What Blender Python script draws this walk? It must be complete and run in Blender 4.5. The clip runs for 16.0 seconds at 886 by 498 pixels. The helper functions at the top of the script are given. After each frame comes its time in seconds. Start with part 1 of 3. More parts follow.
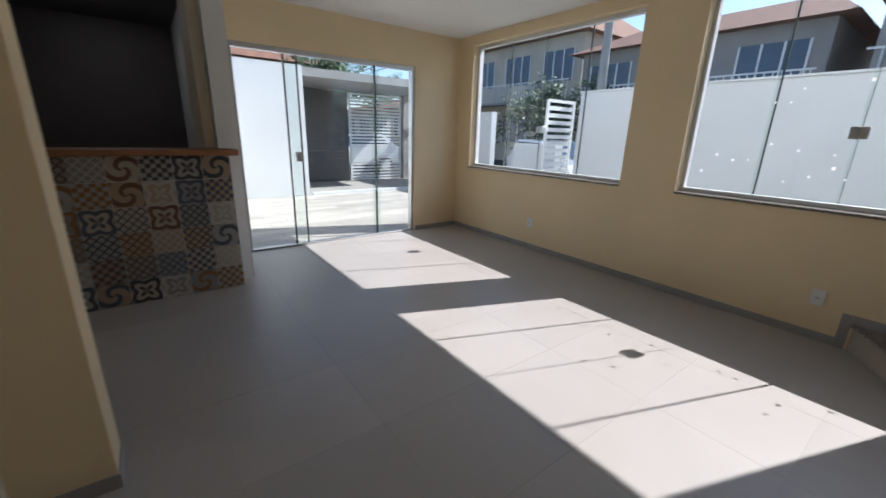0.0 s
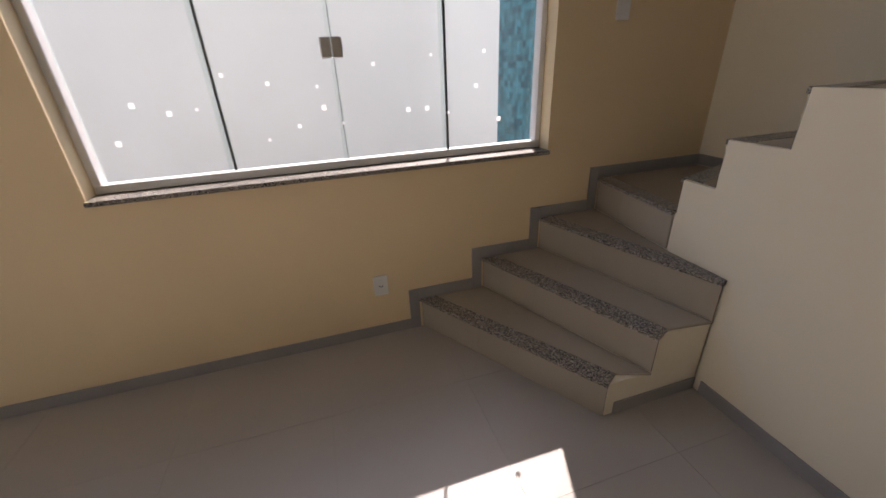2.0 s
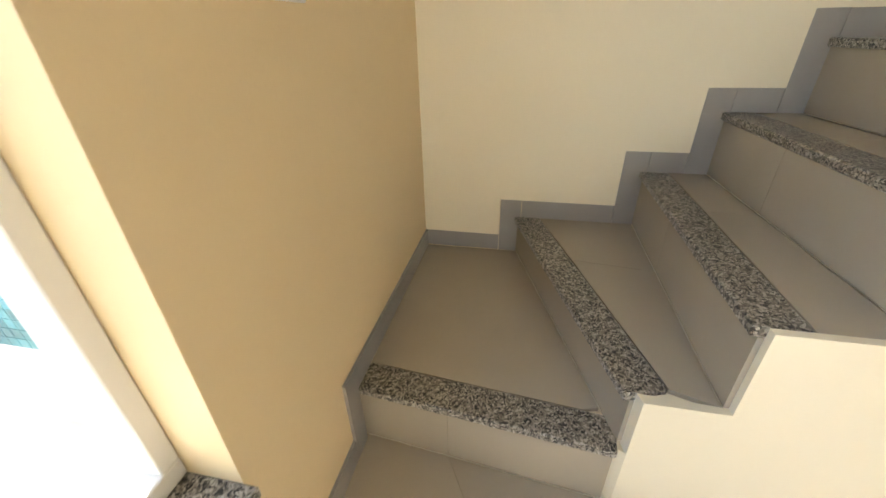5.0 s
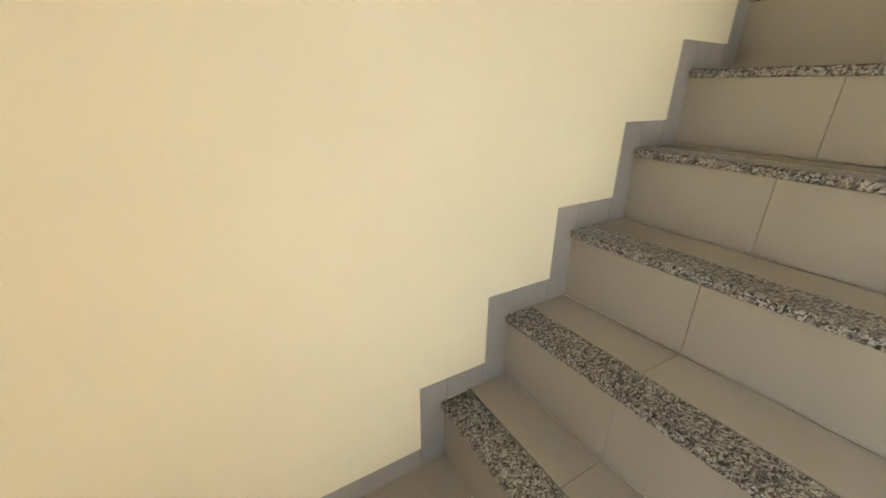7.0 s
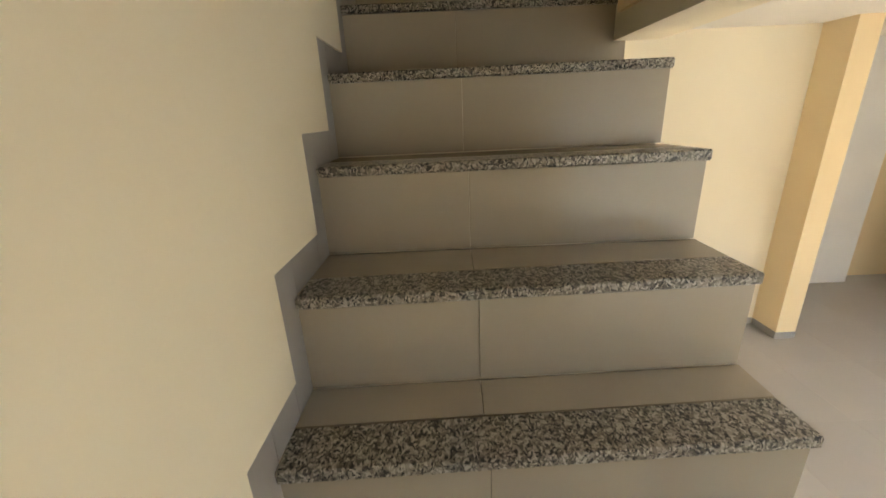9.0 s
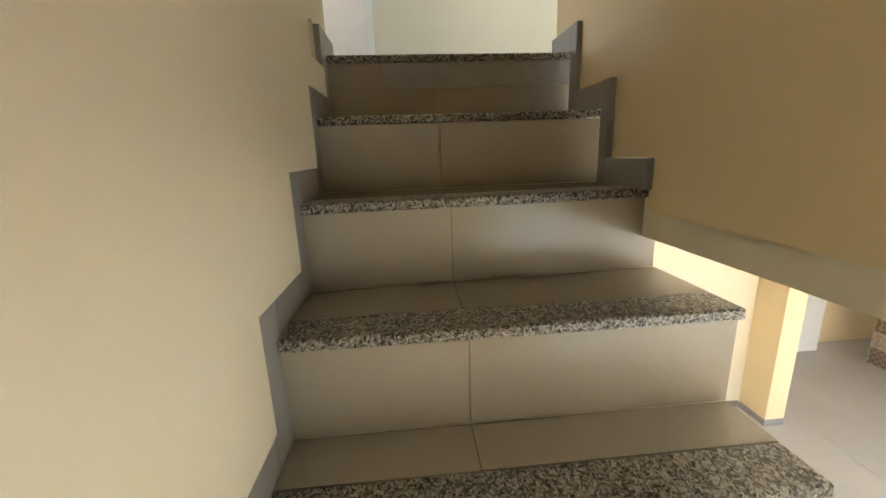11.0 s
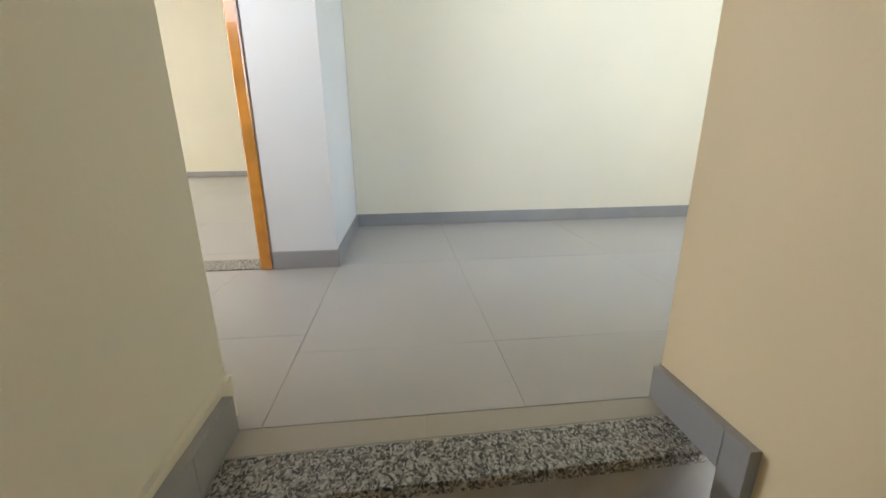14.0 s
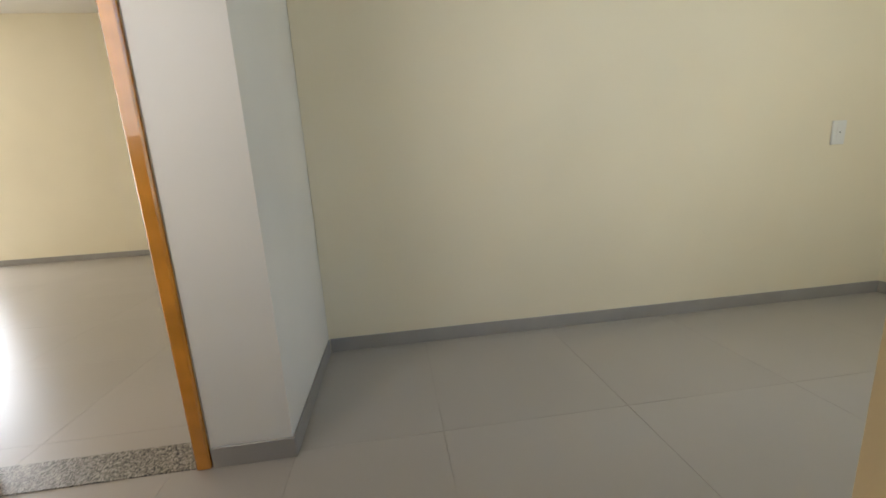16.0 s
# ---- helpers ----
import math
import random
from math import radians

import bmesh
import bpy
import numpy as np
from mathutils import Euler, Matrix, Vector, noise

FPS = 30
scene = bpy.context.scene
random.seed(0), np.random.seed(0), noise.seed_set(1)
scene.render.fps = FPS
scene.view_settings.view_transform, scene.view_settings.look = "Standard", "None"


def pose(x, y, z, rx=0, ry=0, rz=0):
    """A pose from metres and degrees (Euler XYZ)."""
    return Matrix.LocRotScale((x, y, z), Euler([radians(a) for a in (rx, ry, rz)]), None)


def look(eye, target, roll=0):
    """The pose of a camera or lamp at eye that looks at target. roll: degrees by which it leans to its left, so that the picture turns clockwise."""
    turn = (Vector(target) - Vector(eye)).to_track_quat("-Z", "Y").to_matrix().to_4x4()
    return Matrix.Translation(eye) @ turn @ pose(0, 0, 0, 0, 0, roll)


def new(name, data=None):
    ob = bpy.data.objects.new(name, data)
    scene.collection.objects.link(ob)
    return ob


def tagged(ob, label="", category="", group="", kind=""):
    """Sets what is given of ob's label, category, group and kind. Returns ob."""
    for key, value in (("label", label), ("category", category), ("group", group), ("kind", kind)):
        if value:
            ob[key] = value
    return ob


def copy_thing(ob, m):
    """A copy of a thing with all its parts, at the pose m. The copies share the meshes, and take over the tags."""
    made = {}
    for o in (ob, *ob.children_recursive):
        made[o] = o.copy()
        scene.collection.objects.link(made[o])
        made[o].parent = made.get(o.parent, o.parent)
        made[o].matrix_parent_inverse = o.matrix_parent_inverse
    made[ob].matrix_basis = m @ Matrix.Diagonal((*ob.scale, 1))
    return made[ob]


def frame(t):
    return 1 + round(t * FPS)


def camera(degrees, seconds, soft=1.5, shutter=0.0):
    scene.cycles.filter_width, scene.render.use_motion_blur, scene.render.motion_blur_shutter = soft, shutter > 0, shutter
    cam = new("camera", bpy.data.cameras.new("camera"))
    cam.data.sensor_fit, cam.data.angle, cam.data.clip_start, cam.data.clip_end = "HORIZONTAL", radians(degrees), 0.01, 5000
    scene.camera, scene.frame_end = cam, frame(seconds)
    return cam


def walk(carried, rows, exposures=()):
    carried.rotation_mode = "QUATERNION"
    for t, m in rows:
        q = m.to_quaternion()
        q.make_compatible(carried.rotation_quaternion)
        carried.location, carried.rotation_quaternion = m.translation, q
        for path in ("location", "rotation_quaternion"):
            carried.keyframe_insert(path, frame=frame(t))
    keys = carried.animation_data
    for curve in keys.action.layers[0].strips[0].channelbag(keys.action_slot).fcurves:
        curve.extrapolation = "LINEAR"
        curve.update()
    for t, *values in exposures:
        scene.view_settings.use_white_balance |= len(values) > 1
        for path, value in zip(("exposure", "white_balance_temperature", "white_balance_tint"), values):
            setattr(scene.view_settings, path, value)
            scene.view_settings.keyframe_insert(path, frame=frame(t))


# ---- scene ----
cam = camera(97.7, 16.0, soft=1.5, shutter=0.15)
PATH = [
    (0, (-3.692, 1.545, 1.352), (-2.544, 3.081, 0.785), 1.7),
    (0.5, (-3.167, 1.813, 1.459), (-1.626, 2.92, 0.826), 0.8),
    (1, (-2.683, 2.015, 1.382), (-0.82, 2.383, 0.754), -2.0),
    (1.5, (-2.27, 2.118, 1.362), (-0.393, 2.051, 0.675), -3.1),
    (2, (-1.801, 2.178, 1.353), (-0.067, 1.667, 0.495), -2.6),
    (2.5, (-1.444, 2.197, 1.29), (0.095, 1.291, 0.39), -0.6),
    (3, (-1.028, 2.108, 1.305), (0.247, 0.902, 0.346), -1.4),
    (3.2, (-0.877, 2.053, 1.306), (0.269, 0.736, 0.331), -0.9),
    (5.3, (-0.342, 1.191, 1.509), (-0.082, -0.54, 0.543), -1.1),
    (5.5, (-0.344, 1.131, 1.531), (-0.171, -0.627, 0.594), -0.6),
    (6, (-0.306, 0.937, 1.592), (-0.448, -0.888, 0.786), -0.2),
    (6.5, (-0.306, 0.772, 1.671), (-0.707, -1.015, 0.867), -0.9),
    (7, (-0.354, 0.613, 1.758), (-1.297, -0.974, 0.988), 0.4),
    (7.5, (-0.482, 0.467, 1.79), (-1.904, -0.773, 1.126), -2.4),
    (8, (-0.576, 0.389, 1.9), (-2.254, -0.347, 1.099), -0.2),
    (8.5, (-0.724, 0.304, 1.94), (-2.574, -0.087, 1.289), -1.1),
    (8.7, (-0.79, 0.268, 1.99), (-2.666, 0.165, 1.303), -2.3),
    (10.8, (-1.218, 0.214, 2.431), (-3.13, 0.353, 1.86), -3.3),
    (11, (-1.257, 0.216, 2.449), (-3.193, 0.365, 1.969), -2.1),
    (11.5, (-1.384, 0.218, 2.577), (-3.328, 0.375, 2.131), -0.9),
    (12, (-1.55, 0.24, 2.7), (-3.468, 0.297, 2.135), -1.4),
    (12.5, (-1.677, 0.228, 2.847), (-3.538, 0.462, 2.153), -1.5),
    (13, (-1.821, 0.262, 2.967), (-3.72, 0.614, 2.413), 1.9),
    (13.5, (-1.911, 0.263, 3.071), (-3.835, 0.395, 2.539), 1.1),
    (14, (-2.063, 0.274, 3.185), (-3.974, 0.475, 2.630), -0.5),
    (14.5, (-2.16, 0.305, 3.228), (-4.09, 0.582, 2.786), 0.0),
    (15, (-2.228, 0.35, 3.37), (-4.174, 0.45, 2.923), -0.6),
    (15.5, (-2.344, 0.348, 3.417), (-4.303, 0.39, 3.016), -0.1),
    (16, (-2.401, 0.375, 3.537), (-4.344, 0.614, 3.129), -3.3),
]
EXPOSURES = [(0, 0.68, 5800, 16), (1.5, 0.85, 6500, 24), (3.0, 1.3, 6900, 28), (5.3, 3.1, 7200, 12), (6.5, 3.4, 7200, 11), (8.6, 2.9, 7300, 14),
             (11, 3.65, 6800, 12), (12, 4.4, 6200, 13), (13, 4.4, 6000, 13), (14.5, 3.55, 5900, 12), (16, 2.95, 6900, 13)]
walk(cam, [(t, look(eye, target, roll)) for t, eye, target, roll in PATH], EXPOSURES)

# ---- world, sun, exposure ----
SUN_FROM = Vector((1.0, -0.37, 1.0)).normalized()
world = bpy.data.worlds.new("sky_world")
scene.world = world
world.use_nodes = True
wn = world.node_tree
sky = wn.nodes.new("ShaderNodeTexSky")
sky.sky_type = "NISHITA"
sky.sun_disc = False
sky.sun_elevation = math.asin(SUN_FROM.z)
sky.sun_rotation = math.atan2(SUN_FROM.x, SUN_FROM.y)
wn.nodes["Background"].inputs[1].default_value = 0.14
wn.links.new(sky.outputs[0], wn.nodes["Background"].inputs[0])
sun = new("sun", bpy.data.lights.new("sun", "SUN"))
sun.data.energy, sun.data.angle, sun.data.color = 5.0, radians(0.5), (1.0, 0.95, 0.86)
sun.matrix_world = look(SUN_FROM * 30, (0, 0, 0))



def window_light(x, y, z, target, w, h, power, col):
    """Sky light entering through a window opening of the upper floor."""
    l = new("window_sky_light", bpy.data.lights.new("window_sky_light", "AREA"))
    l.data.shape, l.data.size, l.data.size_y, l.data.energy, l.data.color = "RECTANGLE", w, h, power, col
    l.matrix_world = look((x, y, z), target)


window_light(-2.55, 1.95, 4.15, (-5, 1.95, 4.15), 1.3, 1.5, 1.1, (0.80, 0.93, 1.0))
window_light(-2.57, -0.75, 4.28, (-4, -0.75, 4.1), 0.68, 1.05, 1.2, (0.97, 0.98, 1.0))
window_light(-7.36, -5.07, 3.9, (-4, -5.07, 3.9), 1.4, 2.0, 12, (0.95, 0.97, 1.0))

# ---- materials ----
def mat(name, col, rough=0.6, var=0.06, scale=6.0, bump=0.05, bscale=60.0, metal=0.0, spec=0.5, coat=0.0, rnd=0.0):
    m = bpy.data.materials.new(name)
    m.use_nodes = True
    nt = m.node_tree
    L, b = nt.links.new, nt.nodes["Principled BSDF"]
    b.inputs["Roughness"].default_value, b.inputs["Metallic"].default_value = rough, metal
    b.inputs["Specular IOR Level"].default_value, b.inputs["Coat Weight"].default_value = spec, coat
    geo = nt.nodes.new("ShaderNodeNewGeometry")
    big, fine = nt.nodes.new("ShaderNodeTexNoise"), nt.nodes.new("ShaderNodeTexNoise")
    big.inputs["Scale"].default_value, big.inputs["Detail"].default_value = scale, 2.0
    fine.inputs["Scale"].default_value, fine.inputs["Detail"].default_value = bscale, 4.0
    L(geo.outputs["Position"], big.inputs["Vector"])
    L(geo.outputs["Position"], fine.inputs["Vector"])
    mr = nt.nodes.new("ShaderNodeMapRange")
    mr.inputs["From Min"].default_value, mr.inputs["From Max"].default_value = 0.3, 0.7
    mr.inputs["To Min"].default_value, mr.inputs["To Max"].default_value = 1 - var, 1 + var
    L(big.outputs["Fac"], mr.inputs["Value"])
    val = mr.outputs[0]
    if rnd:
        oi = nt.nodes.new("ShaderNodeObjectInfo")
        m2 = nt.nodes.new("ShaderNodeMapRange")
        m2.inputs["To Min"].default_value, m2.inputs["To Max"].default_value = 1 - rnd, 1 + rnd
        L(oi.outputs["Random"], m2.inputs["Value"])
        mul = nt.nodes.new("ShaderNodeMath")
        mul.operation = "MULTIPLY"
        L(val, mul.inputs[0])
        L(m2.outputs[0], mul.inputs[1])
        val = mul.outputs[0]
    mx = nt.nodes.new("ShaderNodeVectorMath")
    mx.operation = "SCALE"
    mx.inputs[0].default_value = col
    L(val, mx.inputs["Scale"])
    L(mx.outputs[0], b.inputs["Base Color"])
    rr = nt.nodes.new("ShaderNodeMapRange")
    rr.inputs["To Min"].default_value, rr.inputs["To Max"].default_value = max(0.02, rough - 0.025), min(1, rough + 0.025)
    L(big.outputs["Fac"], rr.inputs["Value"])
    L(rr.outputs[0], b.inputs["Roughness"])
    if bump:
        bp = nt.nodes.new("ShaderNodeBump")
        bp.inputs["Strength"].default_value, bp.inputs["Distance"].default_value = bump, 0.01
        L(fine.outputs["Fac"], bp.inputs["Height"])
        L(bp.outputs[0], b.inputs["Normal"])
    return m


def granite(name):
    m = bpy.data.materials.new(name)
    m.use_nodes = True
    nt = m.node_tree
    L, b = nt.links.new, nt.nodes["Principled BSDF"]
    geo = nt.nodes.new("ShaderNodeNewGeometry")
    nz = nt.nodes.new("ShaderNodeTexNoise")
    nz.inputs["Scale"].default_value = 60
    add = nt.nodes.new("ShaderNodeVectorMath")
    add.operation = "MULTIPLY_ADD"
    add.inputs[1].default_value = (0.02, 0.02, 0.02)
    L(geo.outputs["Position"], nz.inputs["Vector"])
    L(nz.outputs["Color"], add.inputs[0])
    L(geo.outputs["Position"], add.inputs[2])
    v = nt.nodes.new("ShaderNodeTexVoronoi")
    v.inputs["Scale"].default_value = 270
    L(add.outputs[0], v.inputs["Vector"])
    sep = nt.nodes.new("ShaderNodeSeparateColor")
    L(v.outputs["Color"], sep.inputs[0])
    cr = nt.nodes.new("ShaderNodeValToRGB")
    cr.color_ramp.interpolation = "CONSTANT"
    els = cr.color_ramp.elements
    els[0].position, els[0].color = 0.0, (0.02, 0.02, 0.02, 1)
    els[1].position, els[1].color = 0.2, (0.10, 0.09, 0.075, 1)
    for p, c in ((0.4, (0.20, 0.18, 0.15, 1)), (0.58, (0.32, 0.295, 0.255, 1)), (0.82, (0.46, 0.43, 0.38, 1))):
        e = els.new(p)
        e.color = c
    L(sep.outputs[0], cr.inputs["Fac"])
    L(cr.outputs[0], b.inputs["Base Color"])
    b.inputs["Roughness"].default_value = 0.33
    return m


def glass(name, tint=(0.93, 0.97, 0.96), spotted=0.0):
    m = bpy.data.materials.new(name)
    m.use_nodes = True
    nt = m.node_tree
    out = nt.nodes["Material Output"]
    tr, gl, mx = nt.nodes.new("ShaderNodeBsdfTransparent"), nt.nodes.new("ShaderNodeBsdfGlossy"), nt.nodes.new("ShaderNodeMixShader")
    tr.inputs[0].default_value = (*tint, 1)
    gl.inputs["Roughness"].default_value = 0.02
    fr = nt.nodes.new("ShaderNodeLayerWeight")
    fr.inputs[0].default_value = 0.5
    pw, ma = nt.nodes.new("ShaderNodeMath"), nt.nodes.new("ShaderNodeMath")
    pw.operation, ma.operation = "POWER", "MULTIPLY_ADD"
    pw.inputs[1].default_value, ma.inputs[1].default_value, ma.inputs[2].default_value = 5.0, 0.9, 0.03
    nt.links.new(fr.outputs["Facing"], pw.inputs[0])
    nt.links.new(pw.outputs[0], ma.inputs[0])
    nt.links.new(ma.outputs[0], mx.inputs[0])
    nt.links.new(tr.outputs[0], mx.inputs[1])
    nt.links.new(gl.outputs[0], mx.inputs[2])
    nt.links.new(mx.outputs[0], out.inputs[0])
    return m


def patterned(name):
    """Glazed cement-look tile: each tile takes one of several ornaments and its own two tones."""
    m = bpy.data.materials.new(name)
    m.use_nodes = True
    nt = m.node_tree
    L, b = nt.links.new, nt.nodes["Principled BSDF"]

    def math_node(op, a, c=None, d=None):
        n = nt.nodes.new("ShaderNodeMath")
        n.operation = op
        for i, q in enumerate((a, c, d)):
            if q is None:
                continue
            if isinstance(q, (int, float)):
                n.inputs[i].default_value = q
            else:
                L(q, n.inputs[i])
        return n.outputs[0]
    tc, oi = nt.nodes.new("ShaderNodeTexCoord"), nt.nodes.new("ShaderNodeObjectInfo")
    sp = nt.nodes.new("ShaderNodeSeparateXYZ")
    L(tc.outputs["Object"], sp.inputs[0])
    x, z = math_node("MULTIPLY", sp.outputs[0], 10.0), math_node("MULTIPLY", sp.outputs[2], 10.0)
    r = math_node("SQRT", math_node("ADD", math_node("MULTIPLY", x, x), math_node("MULTIPLY", z, z)))
    ang = math_node("ARCTAN2", z, x)
    rnd = oi.outputs["Random"]
    wn_ = nt.nodes.new("ShaderNodeTexWhiteNoise")
    wn_.noise_dimensions = "1D"
    L(rnd, wn_.inputs["W"])
    s2 = nt.nodes.new("ShaderNodeSeparateColor")
    L(wn_.outputs["Color"], s2.inputs[0])
    petals = math_node("GREATER_THAN", math_node("SINE", math_node("ADD", math_node("MULTIPLY", r, 9.0), math_node("MULTIPLY", math_node("COSINE", math_node("MULTIPLY", ang, 4.0)), 1.9))), 0.05)
    lattice = math_node("GREATER_THAN", math_node("MAXIMUM", math_node("ABSOLUTE", math_node("SINE", math_node("MULTIPLY", math_node("ADD", x, z), 5.2))), math_node("ABSOLUTE", math_node("SINE", math_node("MULTIPLY", math_node("SUBTRACT", x, z), 5.2)))), 0.93)
    checks = math_node("GREATER_THAN", math_node("MULTIPLY", math_node("SINE", math_node("MULTIPLY", x, 9.4)), math_node("SINE", math_node("MULTIPLY", z, 9.4))), 0.0)
    swirl = math_node("GREATER_THAN", math_node("SINE", math_node("ADD", math_node("MULTIPLY", r, 7.0), math_node("MULTIPLY", ang, 2.0))), 0.35)
    pick = s2.outputs[0]

    def choose(a, c, edge):
        n = nt.nodes.new("ShaderNodeMix")
        L(math_node("GREATER_THAN", pick, edge), n.inputs[0])
        L(a, n.inputs[2])
        L(c, n.inputs[3])
        return n.outputs[0]
    mask = choose(choose(choose(petals, lattice, 0.4), checks, 0.62), swirl, 0.8)

    def palette(fac, cols):
        cr = nt.nodes.new("ShaderNodeValToRGB")
        cr.color_ramp.interpolation = "CONSTANT"
        e = cr.color_ramp.elements
        e[0].color = (*cols[0], 1)
        e[1].position, e[1].color = 1 / len(cols), (*cols[1], 1)
        for i in range(2, len(cols)):
            e.new(i / len(cols)).color = (*cols[i], 1)
        L(fac, cr.inputs["Fac"])
        return cr.outputs[0]
    ground_c = palette(s2.outputs[1], [(0.55, 0.48, 0.38), (0.45, 0.43, 0.40), (0.48, 0.36, 0.24), (0.33, 0.32, 0.31)])
    line_c = palette(s2.outputs[2], [(0.05, 0.055, 0.07), (0.16, 0.07, 0.035), (0.08, 0.10, 0.14), (0.30, 0.15, 0.05), (0.60, 0.55, 0.47)])
    mix = nt.nodes.new("ShaderNodeMix")
    mix.data_type = "RGBA"
    L(mask, mix.inputs[0])
    L(ground_c, mix.inputs[6])
    L(line_c, mix.inputs[7])
    nz = nt.nodes.new("ShaderNodeTexNoise")
    nz.inputs["Scale"].default_value, nz.inputs["Detail"].default_value = 25, 5
    mul = nt.nodes.new("ShaderNodeMix")
    mul.data_type, mul.blend_type = "RGBA", "MULTIPLY"
    mul.inputs[0].default_value = 0.45
    L(mix.outputs[2], mul.inputs[6])
    L(nz.outputs["Fac"], mul.inputs[7])
    L(mul.outputs[2], b.inputs["Base Color"])
    b.inputs["Roughness"].default_value = 0.35
    return m


def glow(name, col, power):
    m = bpy.data.materials.new(name)
    m.use_nodes = True
    b = m.node_tree.nodes["Principled BSDF"]
    b.inputs["Base Color"].default_value = (0.8, 0.8, 0.8, 1)
    b.inputs["Emission Color"].default_value, b.inputs["Emission Strength"].default_value = (*col, 1), power
    return m


CREAM = mat("cream_wall_paint", (0.83, 0.665, 0.415), 0.62, 0.03, 1.5, 0.05, 120)
PALE = mat("pale_cream_wall_paint", (0.83, 0.76, 0.60), 0.6, 0.03, 1.5, 0.05, 120)
WHITE = mat("white_paint", (0.80, 0.79, 0.76), 0.6, 0.03, 2.0, 0.05, 120)
CEIL = mat("white_ceiling_paint", (0.82, 0.80, 0.75), 0.8, 0.02, 2.0, 0.03, 90)
FLOOR = mat("grey_porcelain_tile", (0.43, 0.40, 0.365), 0.335, 0.035, 1.6, 0.015, 40, rnd=0.03)
STEP = mat("beige_porcelain_tile", (0.42, 0.37, 0.295), 0.2, 0.04, 3.0, 0.015, 40, rnd=0.03)
SKIRT = mat("grey_skirting_tile", (0.33, 0.315, 0.30), 0.35, 0.06, 5.0, 0.02, 50, rnd=0.04)
GROUT = mat("grey_grout", (0.37, 0.345, 0.31), 0.9, 0.08, 20)
GRANITE = granite("speckled_granite")
ALU = mat("white_aluminium", (0.75, 0.75, 0.74), 0.35, 0.02, 3, 0.0)
STEEL = mat("satin_metal", (0.55, 0.55, 0.55), 0.35, 0.03, 9, 0.0, metal=0.9)
DARKLINE = mat("dark_rubber_seal", (0.05, 0.06, 0.06), 0.5, 0.05, 9, 0.0)
GLASS = glass("clear_glass")
WOOD = mat("amber_varnished_wood", (0.62, 0.25, 0.03), 0.22, 0.18, 9, 0.03, 30, coat=0.6)
TOPWOOD = mat("brown_wood_top", (0.30, 0.13, 0.055), 0.35, 0.2, 7, 0.04, 40)
PLASTIC = mat("white_plastic", (0.78, 0.78, 0.76), 0.4, 0.01, 5, 0.0)
PATTERN = patterned("patterned_ceramic_tile")
# the unlit kitchen's gloom put into the base colour of its grey walls
KITCHEN_SHADE = mat("kitchen_shade_colour", (0.10, 0.09, 0.09), 0.5, 0.05, 3)
PAPER = mat("white_paper_label", (0.85, 0.85, 0.83), 0.8, 0.02, 20, 0.0)
pn = PAPER.node_tree
ptr, pmx = pn.nodes.new("ShaderNodeBsdfTranslucent"), pn.nodes.new("ShaderNodeMixShader")
ptr.inputs[0].default_value, pmx.inputs[0].default_value = (0.95, 0.95, 0.95, 1), 0.75
pn.links.new(pn.nodes["Principled BSDF"].outputs[0], pmx.inputs[1])
pn.links.new(ptr.outputs[0], pmx.inputs[2])
pn.links.new(pmx.outputs[0], pn.nodes["Material Output"].inputs[0])
YARDWALL = mat("white_render", (0.64, 0.645, 0.65), 0.8, 0.04, 1.2, 0.1, 40)
PAVE = mat("wood_look_paving", (0.50, 0.45, 0.39), 0.55, 0.1, 3, 0.04, 30, rnd=0.18)
TEAL = mat("teal_glass_mosaic", (0.045, 0.20, 0.25), 0.2, 0.1, 30, 0.02, 50, rnd=0.45)
ASPHALT = mat("asphalt", (0.055, 0.055, 0.055), 0.9, 0.2, 1.0, 0.3, 60)
GREYGATE = mat("dark_grey_painted_metal", (0.09, 0.085, 0.085), 0.5, 0.08, 4, 0.02)
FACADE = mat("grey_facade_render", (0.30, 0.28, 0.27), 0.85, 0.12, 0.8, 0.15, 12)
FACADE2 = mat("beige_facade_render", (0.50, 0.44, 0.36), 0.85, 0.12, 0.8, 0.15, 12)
ROOF = mat("clay_roof_tile", (0.24, 0.12, 0.08), 0.85, 0.25, 2.5, 0.3, 9)
WINDARK = mat("blue_window_glass", (0.05, 0.08, 0.13), 0.1, 0.15, 1.5, 0.0)
LEAF = mat("green_leaves", (0.06, 0.10, 0.035), 0.6, 0.35, 2.5, 0.0)
BARK = mat("brown_bark", (0.12, 0.09, 0.065), 0.9, 0.3, 6, 0.4, 25)
CONCRETE = mat("concrete", (0.32, 0.31, 0.30), 0.85, 0.1, 3, 0.2, 40)
CARPAINT = mat("white_car_paint", (0.75, 0.75, 0.76), 0.2, 0.02, 3, 0.0, coat=0.8)
TYRE = mat("black_rubber", (0.02, 0.02, 0.02), 0.8, 0.1, 20)
LAMPGLOW = glow("lit_lamp", (1.0, 0.97, 0.9), 9.0)


# ---- mesh helpers ----
def bx(bm, x0, y0, z0, x1, y1, z1, bev=0.0):
    vs = [bm.verts.new(p) for p in ((x0, y0, z0), (x1, y0, z0), (x1, y1, z0), (x0, y1, z0), (x0, y0, z1), (x1, y0, z1), (x1, y1, z1), (x0, y1, z1))]
    fs = [bm.faces.new([vs[i] for i in f]) for f in ((0, 3, 2, 1), (4, 5, 6, 7), (0, 1, 5, 4), (1, 2, 6, 5), (2, 3, 7, 6), (3, 0, 4, 7))]
    if bev:
        es = list({e for f in fs for e in f.edges})
        bmesh.ops.bevel(bm, geom=es, offset=bev, segments=1, affect="EDGES")
    return bm


